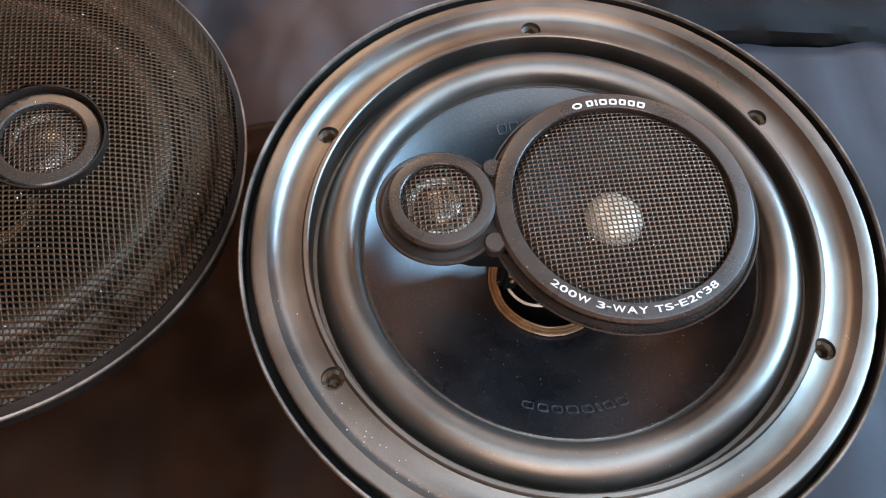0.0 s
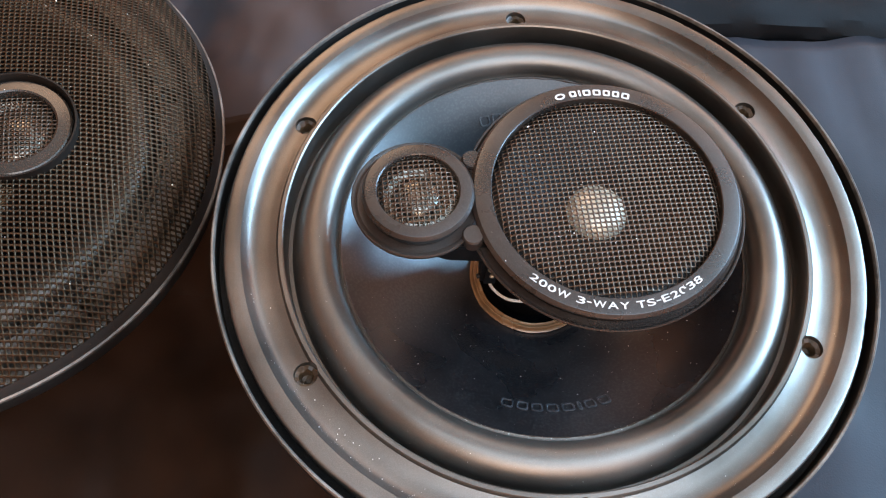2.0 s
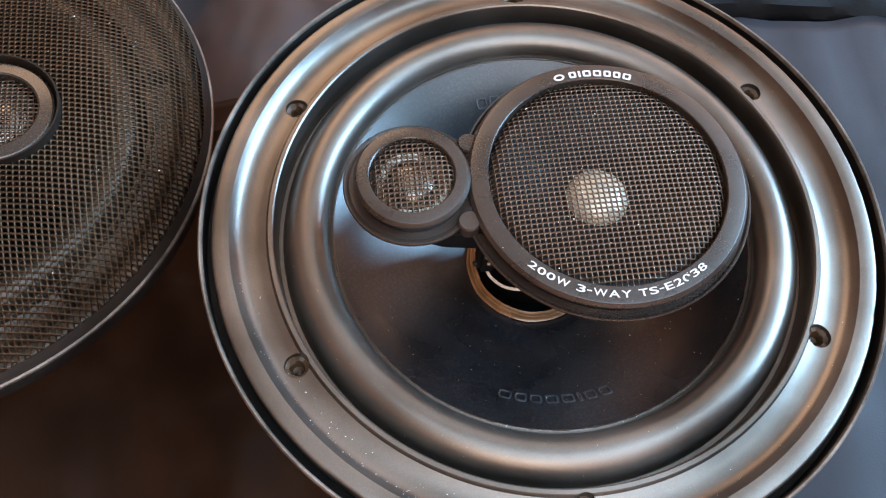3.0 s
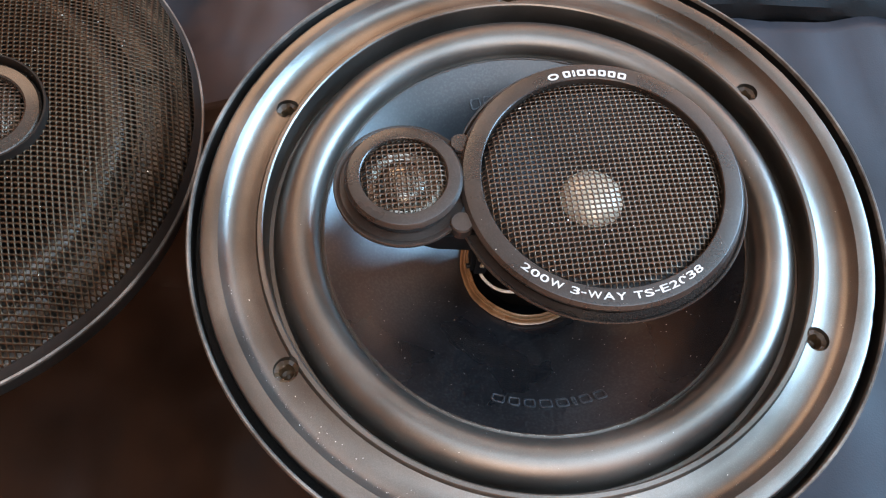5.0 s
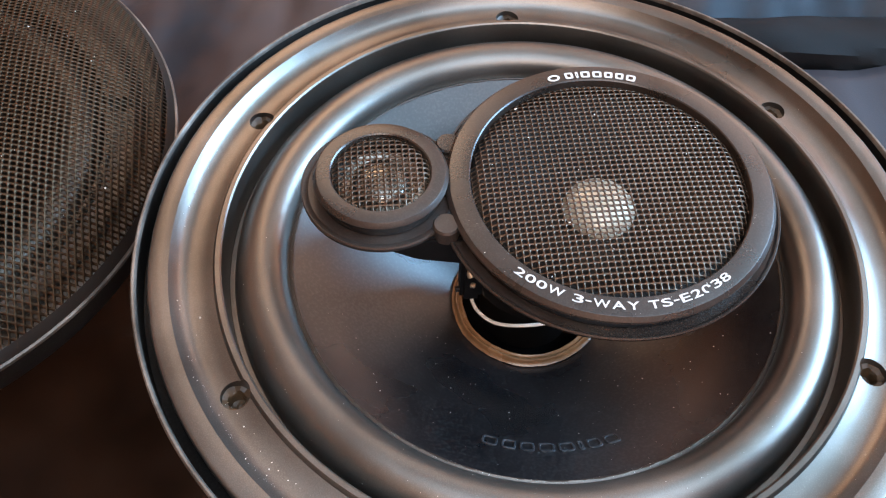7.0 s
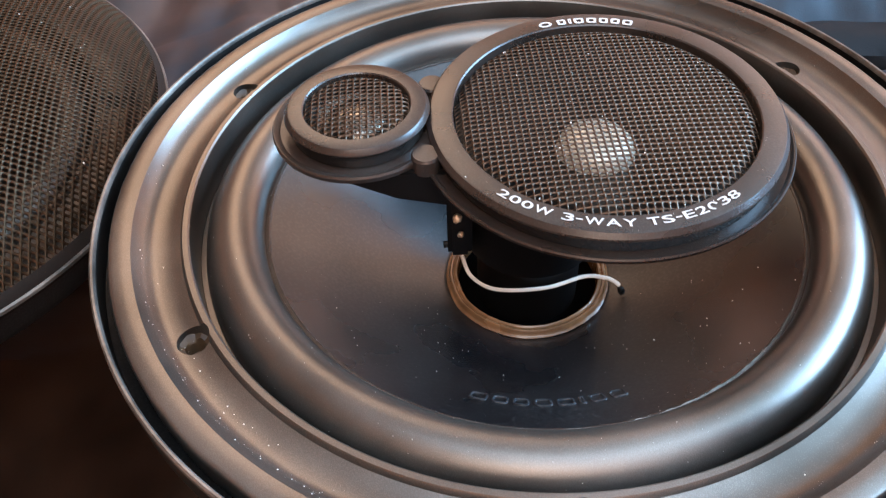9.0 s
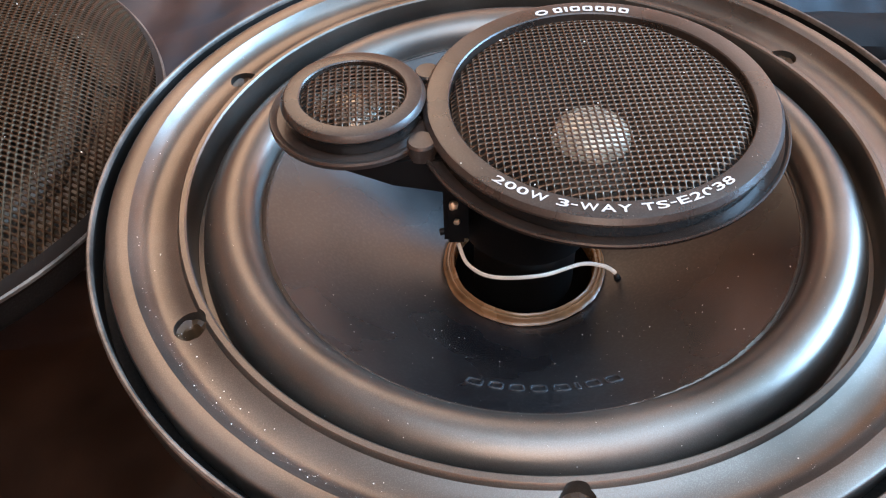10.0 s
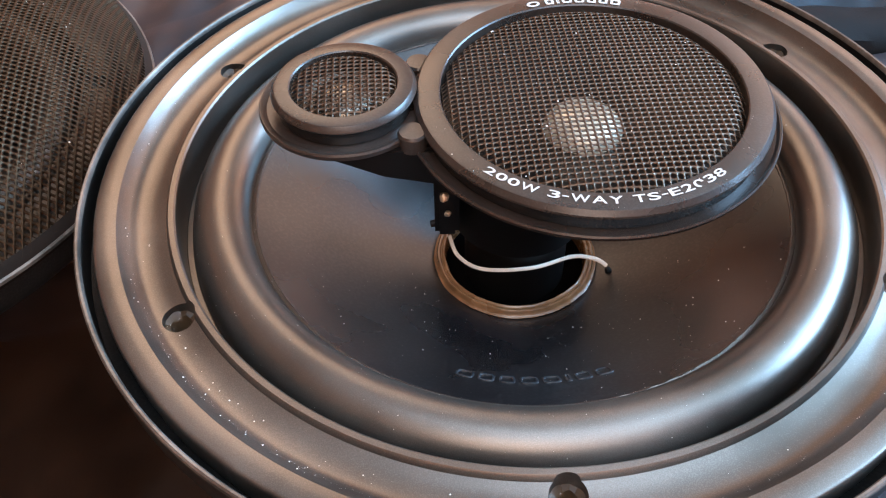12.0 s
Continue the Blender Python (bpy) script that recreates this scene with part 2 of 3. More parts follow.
def glyph(char, weight):
    """One raised character of the built-in font, as a unit-wide bmesh with its foot at 0 and its top at 1."""
    data = bpy.data.curves.new("glyph", "FONT")
    data.body, data.extrude, data.offset, data.resolution_u = char, 0.5, weight, 6
    ob = new("glyph", data)
    me = bpy.data.meshes.new_from_object(ob.evaluated_get(bpy.context.evaluated_depsgraph_get()))
    bpy.data.objects.remove(ob)
    bm = bmesh.new()
    bm.from_mesh(me)
    bpy.data.meshes.remove(me)
    bmesh.ops.triangulate(bm, faces=bm.faces)
    return bm


WIDE = {"W": 1.55, "A": 1.2, "Y": 1.15, "-": 0.55, " ": 0.5, "T": 1.05}


def words(text, height, place, thick=0.00012, weight=0.012, worn=None):
    """Raised wide lettering: place(u, v) sets a point, u from 0 to 1 along and v up the line of text."""
    gap = 0.16
    total = sum(WIDE.get(c, 1.0) + gap for c in text) - gap
    out, at = bmesh.new(), 0.0
    for k, c in enumerate(text):
        w = WIDE.get(c, 1.0)
        if c != " ":
            bm = glyph(c, weight)
            xs, ys = [v.co.x for v in bm.verts], [v.co.y for v in bm.verts]
            x0, x1, y0, y1 = min(xs), max(xs), min(ys), max(ys)
            if worn and k == worn[0]:
                for axis, cutting in ((0, x0 + 0.45 * (x1 - x0)), (1, y0 + worn[1] * (y1 - y0))):
                    bmesh.ops.bisect_plane(bm, geom=bm.verts[:] + bm.edges[:] + bm.faces[:], plane_co=(cutting, cutting, 0), plane_no=(1 - axis, axis, 0))
                mid_x, mid_y = x0 + 0.45 * (x1 - x0), y0 + worn[1] * (y1 - y0)
                bmesh.ops.delete(bm, geom=[f for f in bm.faces if f.calc_center_median().x > mid_x and f.calc_center_median().y < mid_y], context="FACES")
            low, high = (0.42, 0.58) if c == "-" else (0.0, 1.0)
            made = []
            for v in bm.verts:
                p = place((at + (v.co.x - x0) / (x1 - x0) * w) / total, (low + (high - low) * (v.co.y - y0) / (y1 - y0)) * height)
                made.append(out.verts.new((p[0], p[1], p[2] + thick * max(0.0, v.co.z))))
            bm.verts.index_update()
            for f in bm.faces:
                out.faces.new([made[v.index] for v in f.verts])
            bm.free()
        at += w + gap
    return out


# ---- room that closes the place ----
def slab(name, cx, cy, cz, sx, sy, sz, mat):
    ob = new(name, mesh_of(box(bmesh.new(), cx, cy, cz, sx, sy, sz), name, mat, False))
    return tagged(ob, kind="structure")


slab("floor", 0, 0, -0.79, 4.4, 4.4, 0.1, TABLE)
slab("ceiling", 0, 0, 1.85, 4.4, 4.4, 0.1, CEILING)
slab("wall_west", -2.15, 0, 0.53, 0.1, 4.4, 2.54, WALL)
slab("wall_north", 0, 2.15, 1.20, 4.2, 0.1, 1.20, WALL)
# unseen paler lower half, added to reflect warm light into the cone
slab("wall_north_low", 0, 2.15, -0.07, 4.2, 0.1, 1.34, BOUNCE_WALL)
slab("wall_south", 0, -2.15, 0.53, 4.2, 0.1, 2.54, BOUNCE_WALL)
slab("wall_east", 2.15, -1.275, 0.53, 0.1, 1.85, 2.54, WALL)
slab("wall_east_end", 2.15, 1.675, 0.53, 0.1, 1.05, 2.54, BOUNCE_WALL)
slab("wall_east_sill", 2.15, 0.4, -0.095, 0.1, 1.5, 1.29, WALL)
slab("wall_east_head", 2.15, 0.4, 1.725, 0.1, 1.5, 0.15, WALL)

# ---- table and cloth ----
table = thing("table", "plain wooden table under a dark cloth", "table", pose(0, 0, 0))
part("tabletop", box(bmesh.new(), 0, 0.05, -0.052, 1.5, 1.1, 0.03, bevel=0.003), TABLE, table, smooth=False)
for sx in (-0.7, 0.7):
    for sy in (-0.45, 0.55):
        part("leg", box(bmesh.new(), sx, sy, -0.4035, 0.05, 0.05, 0.673), TABLE, table, smooth=False)


def ramp(v, a, b):
    t = min(1.0, max(0.0, (v - a) / (b - a)))
    return t * t * (3 - 2 * t)


def folds(x, y):
    """Height of the creased cloth: long soft folds, finer wrinkles, flat under the magnets."""
    n = noise.noise(Vector((x * 9, y * 7, 0.3))) * 0.007 + noise.noise(Vector((x * 25 + y * 12, y * 16, 4.1))) * 0.003
    n += 0.0035 * noise.noise(Vector((x * 38 + 2 * math.sin(y * 9), y * 6, 7.7))) + 0.0012 * noise.noise(Vector((x * 70, y * 50, 2.2)))
    n += 0.004 * noise.noise(Vector((x * 15 + y * 6, y * 9, 11.0))) + 0.003 * noise.noise(Vector((x * 30, y * 7 + x * 3, 17.0)))
    for k, (fx, fy) in enumerate(((16, 5), (9, 13), (22, 8))):
        n -= 0.0020 * ramp(y, 0.11, 0.15) * max(0.0, 1 - 3.5 * abs(noise.noise(Vector((x * fx + y * 4, y * fy, 20.0 + 3 * k))))) ** 2
    calm = ramp(math.hypot(x, y), 0.045, 0.09) * ramp(math.hypot(x + 0.22, y - 0.058), 0.045, 0.09)
    ridge = 0.030 * ramp(y + 0.006 * math.sin(x * 21), 0.150, 0.190) * ramp(x, 0.0, 0.10) * (1 - 0.7 * ramp(y, 0.2, 0.4))
    return n * calm + ridge


def cloth_sheet(x0, x1, y0, y1, step, height):
    bm = bmesh.new()
    nx, ny = int((x1 - x0) / step), int((y1 - y0) / step)
    grid = [[bm.verts.new((*height(x0 + (x1 - x0) * i / nx, y0 + (y1 - y0) * j / ny),)) for j in range(ny + 1)] for i in range(nx + 1)]
    for i in range(nx):
        for j in range(ny):
            bm.faces.new((grid[i][j], grid[i + 1][j], grid[i + 1][j + 1], grid[i][j + 1]))
    return bm


cloth = new("cloth", mesh_of(cloth_sheet(-0.7, 0.7, -0.45, 0.55, 0.004, lambda x, y: (x, y, -0.001 - 0.0235 * ramp(-x, 0.06, 0.17) + folds(x, y))), "cloth", CLOTH))
tagged(cloth, "dark creased cloth spread over the table", "cloth")
solid = cloth.modifiers.new("thickness", "SOLIDIFY")
solid.thickness, solid.offset = 0.0015, -1


def fold_layer(x, y):
    e = 0.1315 + 0.002 * math.sin(x * 25 + 0.6) + 0.004 * noise.noise(Vector((x * 30, 0, 0)))
    v = (y + 0.4) / 0.52
    yy = -0.4 + v * (e + 0.4)
    lift = 0.012 * min(1.0, max(0.0, (x - 0.05) / 0.06)) + folds(x, min(yy, 0.10)) * 0.55
    return x, yy, lift + 0.001


layer = new("folded_cloth", mesh_of(cloth_sheet(0.055, 0.6, -0.4, 0.12, 0.007, fold_layer), "folded_cloth", LAYER))
tagged(layer, "blue-grey cloth layer folded over the dark cloth", "cloth")
solid = layer.modifiers.new("thickness", "SOLIDIFY")
solid.thickness, solid.offset = 0.002, -1


def dark_band_roll():
    """A soft black roll, added as the dark band along the far edge of the folded layer."""
    bm = bmesh.new()
    rings = []
    for i in range(121):
        x = 0.06 + 0.50 * i / 120
        y = 0.1480 + 0.003 * math.sin(x * 17 + 0.5) + 0.004 * noise.noise(Vector((x * 12, 5, 0)))
        wide = 0.0150 * (1 + 0.22 * noise.noise(Vector((x * 14, 1, 0)))) * ramp(x, 0.05, 0.085)
        high = 0.0100 * (1 + 0.35 * noise.noise(Vector((x * 20, 9, 0)))) * ramp(x, 0.05, 0.085)
        ring = []
        for k in range(20):
            q = 2 * math.pi * k / 20
            bump = 1 + 0.10 * noise.noise(Vector((x * 45, 2 * math.cos(q), 2 * math.sin(q))))
            ring.append(bm.verts.new((x, y + wide * bump * math.cos(q), 0.010 + high * bump * math.sin(q))))
        rings.append(ring)
    for ra, rb in zip(rings, rings[1:]):
        for k in range(20):
            bm.faces.new((ra[k], ra[(k + 1) % 20], rb[(k + 1) % 20], rb[k]))
    bm.faces.new(rings[0][::-1])
    bm.faces.new(rings[-1])
    bmesh.ops.recalc_face_normals(bm, faces=bm.faces)
    return bm


roll = new("dark_band_roll", mesh_of(dark_band_roll(), "dark_band_roll", BAND_BLACK))
tagged(roll, "soft black roll added as the dark band along the folded layer", "cloth")


def brown_sheet(x, y):
    """A brown sheet over the near part of the table, its far edge between the speakers."""
    v = (y + 0.42) / 0.5
    yy = -0.42 + v * (0.42 + 0.112 + 0.006 * math.sin(x * 22) + 0.006 * noise.noise(Vector((x * 25, 2, 0))))
    sink = -0.001 - 0.0235 * ramp(-x, 0.06, 0.17)
    crease = 0.0016 * max(0.0, 1 - 5 * abs(noise.noise(Vector((x * 9 + 3, yy * 26 + x * 4, 31.0))))) ** 2
    return x, yy, sink + crease + folds(x, yy) + 0.006 - 0.004 * (1 - ramp(math.hypot(x + 0.22, yy - 0.058), 0.03, 0.09))


brown = new("brown_sheet", mesh_of(cloth_sheet(-0.62, -0.055, -0.42, 0.08, 0.004, brown_sheet), "brown_sheet", BROWN))
tagged(brown, "reddish-brown creased leather sheet under the speakers", "cloth")
solid = brown.modifiers.new("thickness", "SOLIDIFY")
solid.thickness, solid.offset = 0.002, -1

# ---- loudspeakers ----
HOLE_R = 0.0915
MID = (0.0160, 0.0003)
TWEETER = (-0.0427, 0.0023)


def gasket_mesh():
    crest = curve_through([(0.1053, 0.0778), (0.1049, 0.0785), (0.1040, 0.0788), (0.1018, 0.0789), (0.0998, 0.0786)], 4)
    valley = curve_through([(0.0998, 0.0786), (0.0986, 0.0771), (0.0972, 0.0758), (0.0952, 0.0750), (0.0920, 0.0750), (0.0888, 0.0757)], 4)
    prof = [(0.1050, 0.0700)] + crest + valley[1:] + [(0.0884, 0.0768), (0.0880, 0.0772), (0.0868, 0.0772), (0.0864, 0.0768), (0.0862, 0.0758), (0.0860, 0.0655), (0.0900, 0.0655)]
    me = mesh_of(lathe(prof, 360, closed=True), "gasket", RUBBER)
    cutters = []
    for k in range(6):
        a = radians(90 - 60 * k)
        cutters.append(lathe([(0, 0.060), (0.0023, 0.060), (0.0023, 0.0722), (0.0036, 0.0728), (0.0041, 0.0800), (0, 0.0800)], 28,
                             HOLE_R * math.cos(a), HOLE_R * math.sin(a)))
    return cut(me, cutters, RUBBER)


def surround_mesh():
    prof = [(0.0859, 0.0662), (0.0846, 0.0662)]
    for i in range(15):
        a = math.pi * i / 14
        prof.append((0.0768 + 0.0075 * math.cos(a), 0.0664 + 0.0082 * math.sin(a) + 0.0026 * (i / 14)))
    prof += [(0.0688, 0.0692), (0.0683, 0.0694), (0.0683, 0.0682), (0.0769, 0.0640), (0.0859, 0.0650)]
    return mesh_of(lathe(prof, 200, closed=True), "surround", SURROUND)


CONE_LINE = [(0.0686, 0.0692), (0.0600, 0.0636), (0.0500, 0.0567), (0.0400, 0.0502), (0.0300, 0.0443), (0.0222, 0.0402)]


def cone_z(r):
    for (a, za), (b, zb) in zip(CONE_LINE, CONE_LINE[1:]):
        if b <= r <= a:
            return zb + (za - zb) * (r - b) / (a - b)
    return CONE_LINE[0][1]


def cone_mesh():
    up = curve_through(CONE_LINE, 5)
    return mesh_of(lathe(up + [(r, z - 0.0008) for r, z in up[::-1]], 160, closed=True), "cone", CONE)


GASKET, ROLL, CONE_ME = gasket_mesh(), surround_mesh(), cone_mesh()
BASKET = mesh_of(lathe([(0.1081, 0.0785), (0.1088, 0.0788), (0.1089, 0.0780), (0.1089, 0.0690), (0.1080, 0.0670), (0.1000, 0.0660), (0.0920, 0.0600),
                        (0.0700, 0.0300), (0.0500, 0.0210), (0.0460, 0.0200), (0.0300, 0.0200), (0.0440, 0.0240), (0.0660, 0.0330), (0.0880, 0.0620),
                        (0.0900, 0.0650), (0.1060, 0.0695), (0.1079, 0.0705)], 200, closed=True), "basket", STEEL)
LIP = mesh_of(lathe([(0.1079, 0.0780), (0.1080, 0.0788), (0.1083, 0.0793), (0.1088, 0.0794), (0.1092, 0.0790), (0.1093, 0.0778), (0.1088, 0.0774)], 240, closed=True), "lip", EDGE)
MAGNET_ME = mesh_of(lathe([(0, 0), (0.0430, 0), (0.0450, 0.0015), (0.0450, 0.0180), (0.0435, 0.0200), (0, 0.0200)], 96), "magnet", MAGNET)
FORMER_ME = mesh_of(lathe([(0.0208, 0.0415), (0.0198, 0.0417), (0.0196, 0.0210), (0.0208, 0.0210)], 96, closed=True), "coil_former", GLUE)


def glue_mesh():
    top_line = curve_through([(0.0195, 0.0398), (0.0197, 0.0420), (0.0201, 0.0427), (0.0206, 0.0424), (0.0209, 0.0421), (0.0213, 0.0426), (0.0218, 0.0425), (0.0223, 0.0413), (0.0230, 0.0408)], 4)
    bm = lathe(top_line + [(0.0218, 0.0392)], 200, closed=True)
    for v in bm.verts:
        a = math.atan2(v.co.y, v.co.x)
        s = 1 + 0.012 * noise.noise(Vector((math.cos(a) * 3, math.sin(a) * 3, 2.0))) + 0.006 * noise.noise(Vector((math.cos(a) * 11, math.sin(a) * 11, 0)))
        v.co.x, v.co.y = v.co.x * s, v.co.y * s
    return mesh_of(bm, "coil_adhesive", GLUE)


GLUE_ME = glue_mesh()


def edge_bead():
    """The uneven line of adhesive where the surround meets the cone."""
    bm = bmesh.new()
    rings = []
    for i in range(360):
        a = 2 * math.pi * i / 360
        p = Vector((math.cos(a), math.sin(a), 0))
        w = 0.00022 * (1 + 0.9 * noise.noise(p * 14) + 0.8 * noise.noise(p * 45))
        w = max(w, 0.00008)
        ring = []
        for k in range(5):
            q = math.pi * k / 4
            r = 0.0682 + w * math.cos(q) + 0.00012 * noise.noise(p * 30)
            ring.append(bm.verts.new((r * p.x, r * p.y, 0.0692 + 0.62 * (r - 0.0682) + 0.7 * w * math.sin(q))))
        rings.append(ring)
    for ra, rb in zip(rings, rings[1:] + rings[:1]):
        for k in range(4):
            bm.faces.new((ra[k], ra[k + 1], rb[k + 1], rb[k]))
    bmesh.ops.recalc_face_normals(bm, faces=bm.faces)
    return mesh_of(bm, "edge_adhesive", FORMER)


BEAD = edge_bead()


POLE = mesh_of(lathe([(0, 0.021), (0.0142, 0.021), (0.0142, 0.0555), (0.0150, 0.0575), (0.0176, 0.0590), (0.0176, 0.0760), (0.0190, 0.0800), (0.0190, 0.0860), (0, 0.0860)], 64),
               "pole", BLACK)
# disc added across the coil gap, its near-black standing for the shade inside
DISC = mesh_of(lathe([(0, 0.0362), (0.0142, 0.0362), (0.0180, 0.0366), (0.0197, 0.0374)], 64), "gap_disc", VOID)


def mid_rise(r):
    e = max(0.0, (r - 0.0325) / 0.004)
    return 0.0990 - 0.0012 * (r / 0.036) ** 2 - 0.0024 * e * e


def tweeter_rise(r):
    e = max(0.0, (r - 0.0105) / 0.0025)
    return 0.1012 - 0.0006 * (r / 0.0127) ** 2 - 0.0012 * e * e


MID_HOUSING = mesh_of(lathe([(0.0360, 0.0950), (0.0360, 0.0982), (0.0363, 0.0985), (0.0411, 0.0985), (0.0414, 0.0984), (0.0423, 0.0973), (0.0424, 0.0968)]
                            + [(0.0420, 0.0964), (0.0404, 0.0962), (0.0402, 0.0924), (0.0434, 0.0929), (0.0440, 0.0937), (0.0444, 0.0938), (0.0447, 0.0934), (0.0445, 0.0925), (0.0425, 0.0917),
                               (0.0300, 0.0870), (0.0190, 0.0850), (0.0180, 0.0845), (0.0355, 0.0900)], 160, *MID, closed=True), "midrange_housing", HOUSING)
MID_COLLAR = mesh_of(lathe([(0.0400, 0.0926), (0.0409, 0.0926), (0.0409, 0.0961), (0.0400, 0.0961)], 120, *MID, closed=True), "collar", GLOSS)
TW_COLLAR = mesh_of(lathe([(0.0155, 0.0955), (0.0162, 0.0955), (0.0162, 0.0987), (0.0155, 0.0987)], 80, *TWEETER, closed=True), "collar", GLOSS)
MID_CONE = mesh_of(lathe([(0.0358, 0.0945), (0.0330, 0.0952), (0.0305, 0.0945), (0.0200, 0.0890), (0.0092, 0.0862), (0, 0.0862)], 72, *MID), "midrange_cone", PAPER)
MID_DOME = mesh_of(lathe([(0.0098, 0.0858), (0.0096, 0.0874)] + [(0.0094 * math.cos(a), 0.0874 + 0.0048 * math.sin(a)) for a in [i * math.pi / 16 for i in range(1, 8)]] + [(0, 0.0922)],
                         48, 0.0148, -0.0006), "dust_dome", DOME)
TW_HOUSING = mesh_of(lathe([(0.0127, 0.0985), (0.0127, 0.1008), (0.0130, 0.1011), (0.0161, 0.1011), (0.0164, 0.1010), (0.0172, 0.1000), (0.0173, 0.0996)]
                           + [(0.0169, 0.0991), (0.0158, 0.0988), (0.0157, 0.0952), (0.0188, 0.0955), (0.0198, 0.0961), (0.0204, 0.0962), (0.0207, 0.0957), (0.0205, 0.0945), (0.0180, 0.0936),
                              (0.0060, 0.0915), (0, 0.0915), (0, 0.0930), (0.0126, 0.0960)], 96, *TWEETER, closed=True), "tweeter_housing", HOUSING)
TW_DOME = mesh_of(lathe([(0.0124, 0.0965), (0.0100, 0.0972), (0.0080, 0.0962)] + [(0.0075 * math.cos(a), 0.0965 + 0.0030 * math.sin(a)) for a in [i * math.pi / 14 for i in range(1, 7)]] + [(0, 0.0995)],
                        48, *TWEETER), "tweeter_dome", material("tweeter_diaphragm", (0.22, 0.20, 0.17), 0.18, metal=0.9, bump=0.0))
MID_MESH = perforated("midrange_grille", *MID, 0.0355, 0.00165, 0.00125, mid_rise, MESH, 0.0003, turn=2)
TW_MESH = perforated("tweeter_grille", *TWEETER, 0.0124, 0.00165, 0.00124, tweeter_rise, MESH, 0.0003, turn=2)


def arm_mesh():
    """The bracket that carries the tweeter beside the midrange."""
    bm = bmesh.new()
    low, high = [], []
    outline = [(-0.058, -0.004), (-0.050, -0.012), (-0.034, -0.015), (-0.020, -0.014), (-0.016, -0.006), (-0.016, 0.008), (-0.030, 0.017), (-0.052, 0.012)]
    for x, y in outline:
        d = min(1.0, max(0.0, (x + 0.058) / 0.038))
        low.append(bm.verts.new((x, y, 0.0935 - 0.012 * d)))
        high.append(bm.verts.new((x, y, 0.0955 - 0.002 * d)))
    bm.faces.new(low[::-1])
    bm.faces.new(high)
    for i in range(len(outline)):
        j = (i + 1) % len(outline)
        bm.faces.new((low[i], low[j], high[j], high[i]))
    bmesh.ops.bevel(bm, geom=list(bm.edges), offset=0.0006, segments=2, affect="EDGES")
    bmesh.ops.recalc_face_normals(bm, faces=bm.faces)
    return mesh_of(bm, "bracket", BLACK)


ARM = arm_mesh()
def hole_fill_mesh():
    """The rough brown filling added at the bottom of a screw hole."""
    bm = lathe([(0.0036, 0.0732), (0.0024, 0.0727), (0.0020, 0.0716), (0.0019, 0.0690), (0.0009, 0.0684), (0, 0.0690)], 28)
    for v in bm.verts:
        v.co.z += 0.0007 * noise.noise(v.co * 900)
    return mesh_of(bm, "hole_fill", HOLE_FILL)


HOLE_FILL_ME = hole_fill_mesh()
STUD = {y: mesh_of(lathe([(0.0034, 0.0930), (0.0034, 0.0968), (0.0030, 0.0974), (0, 0.0975)], 32, x, y), "rivet", HOUSING) for x, y in ((-0.0268, -0.0120), (-0.0248, 0.0150))}


def driver(sp, open_face=True):
    """All that the two speakers share, set under the speaker sp."""
    part("basket", BASKET, STEEL, sp)
    part("magnet", MAGNET_ME, MAGNET, sp)
    ring = part("mounting_ring", GASKET, RUBBER, sp, "grey-brown ring with six countersunk screw holes")
    for k in range(6):
        a = radians(90 - 60 * k)
        part("hole_fill", HOLE_FILL_ME, HOLE_FILL, ring).location = (HOLE_R * math.cos(a), HOLE_R * math.sin(a), 0)
    part("surround", ROLL, SURROUND, sp, "rolled grey rubber surround")
    cone = part("cone", CONE_ME, CONE, sp, "smooth black cone")
    part("coil_former", FORMER_ME, FORMER, sp)
    part("coil_adhesive", GLUE_ME, GLUE, sp, "amber ring of dried adhesive")
    part("edge_adhesive", BEAD, GLUE, sp, "uneven brown bead of adhesive")
    part("gap_disc", DISC, BLACK, sp)
    part("pole", POLE, BLACK, sp)
    part("bracket", ARM, BLACK, sp)
    for me in STUD.values():
        part("rivet", me, HOUSING, sp)
    mid = part("midrange", MID_HOUSING, HOUSING, sp, "round midrange unit with a grey rim")
    part("midrange_cone", MID_CONE, CONE, mid)
    part("collar", MID_COLLAR, BLACK, mid, "black recessed collar")
    part("dust_dome", MID_DOME, DOME, mid, "pale silver dome")
    part("midrange_grille", MID_MESH, MESH, mid, "square-holed metal mesh")
    if not open_face:
        return mid, cone
    tw = part("tweeter", TW_HOUSING, HOUSING, sp, "small round tweeter with a grey rim")
    part("tweeter_dome", TW_DOME, MESH, tw)
    part("collar", TW_COLLAR, BLACK, tw, "black recessed collar")
    part("tweeter_grille", TW_MESH, MESH, tw, "square-holed metal mesh")
    return mid, cone


speaker = thing("loudspeaker", "open round car loudspeaker with black cone, lying face up on cloth", "loudspeaker")
mid, cone = driver(speaker)
part("lip", LIP, EDGE, speaker, "thin worn bare-metal edge")


def on_rim(start, span, base, z):
    """Lettering that runs round the midrange rim from start through span degrees; base: radius of its foot."""
    def place(u, v, length=1.0):
        a = radians(start + span * u)
        r = base - v if span > 0 else base + v
        return MID[0] + r * math.cos(a), MID[1] + r * math.sin(a), z
    return place


part("lettering", words("200W 3-WAY TS-E2038", 0.0022, on_rim(-134.8, 82.0, 0.0396, 0.0986), worn=(16, 0.55)), WHITE, mid, "white printed lettering")


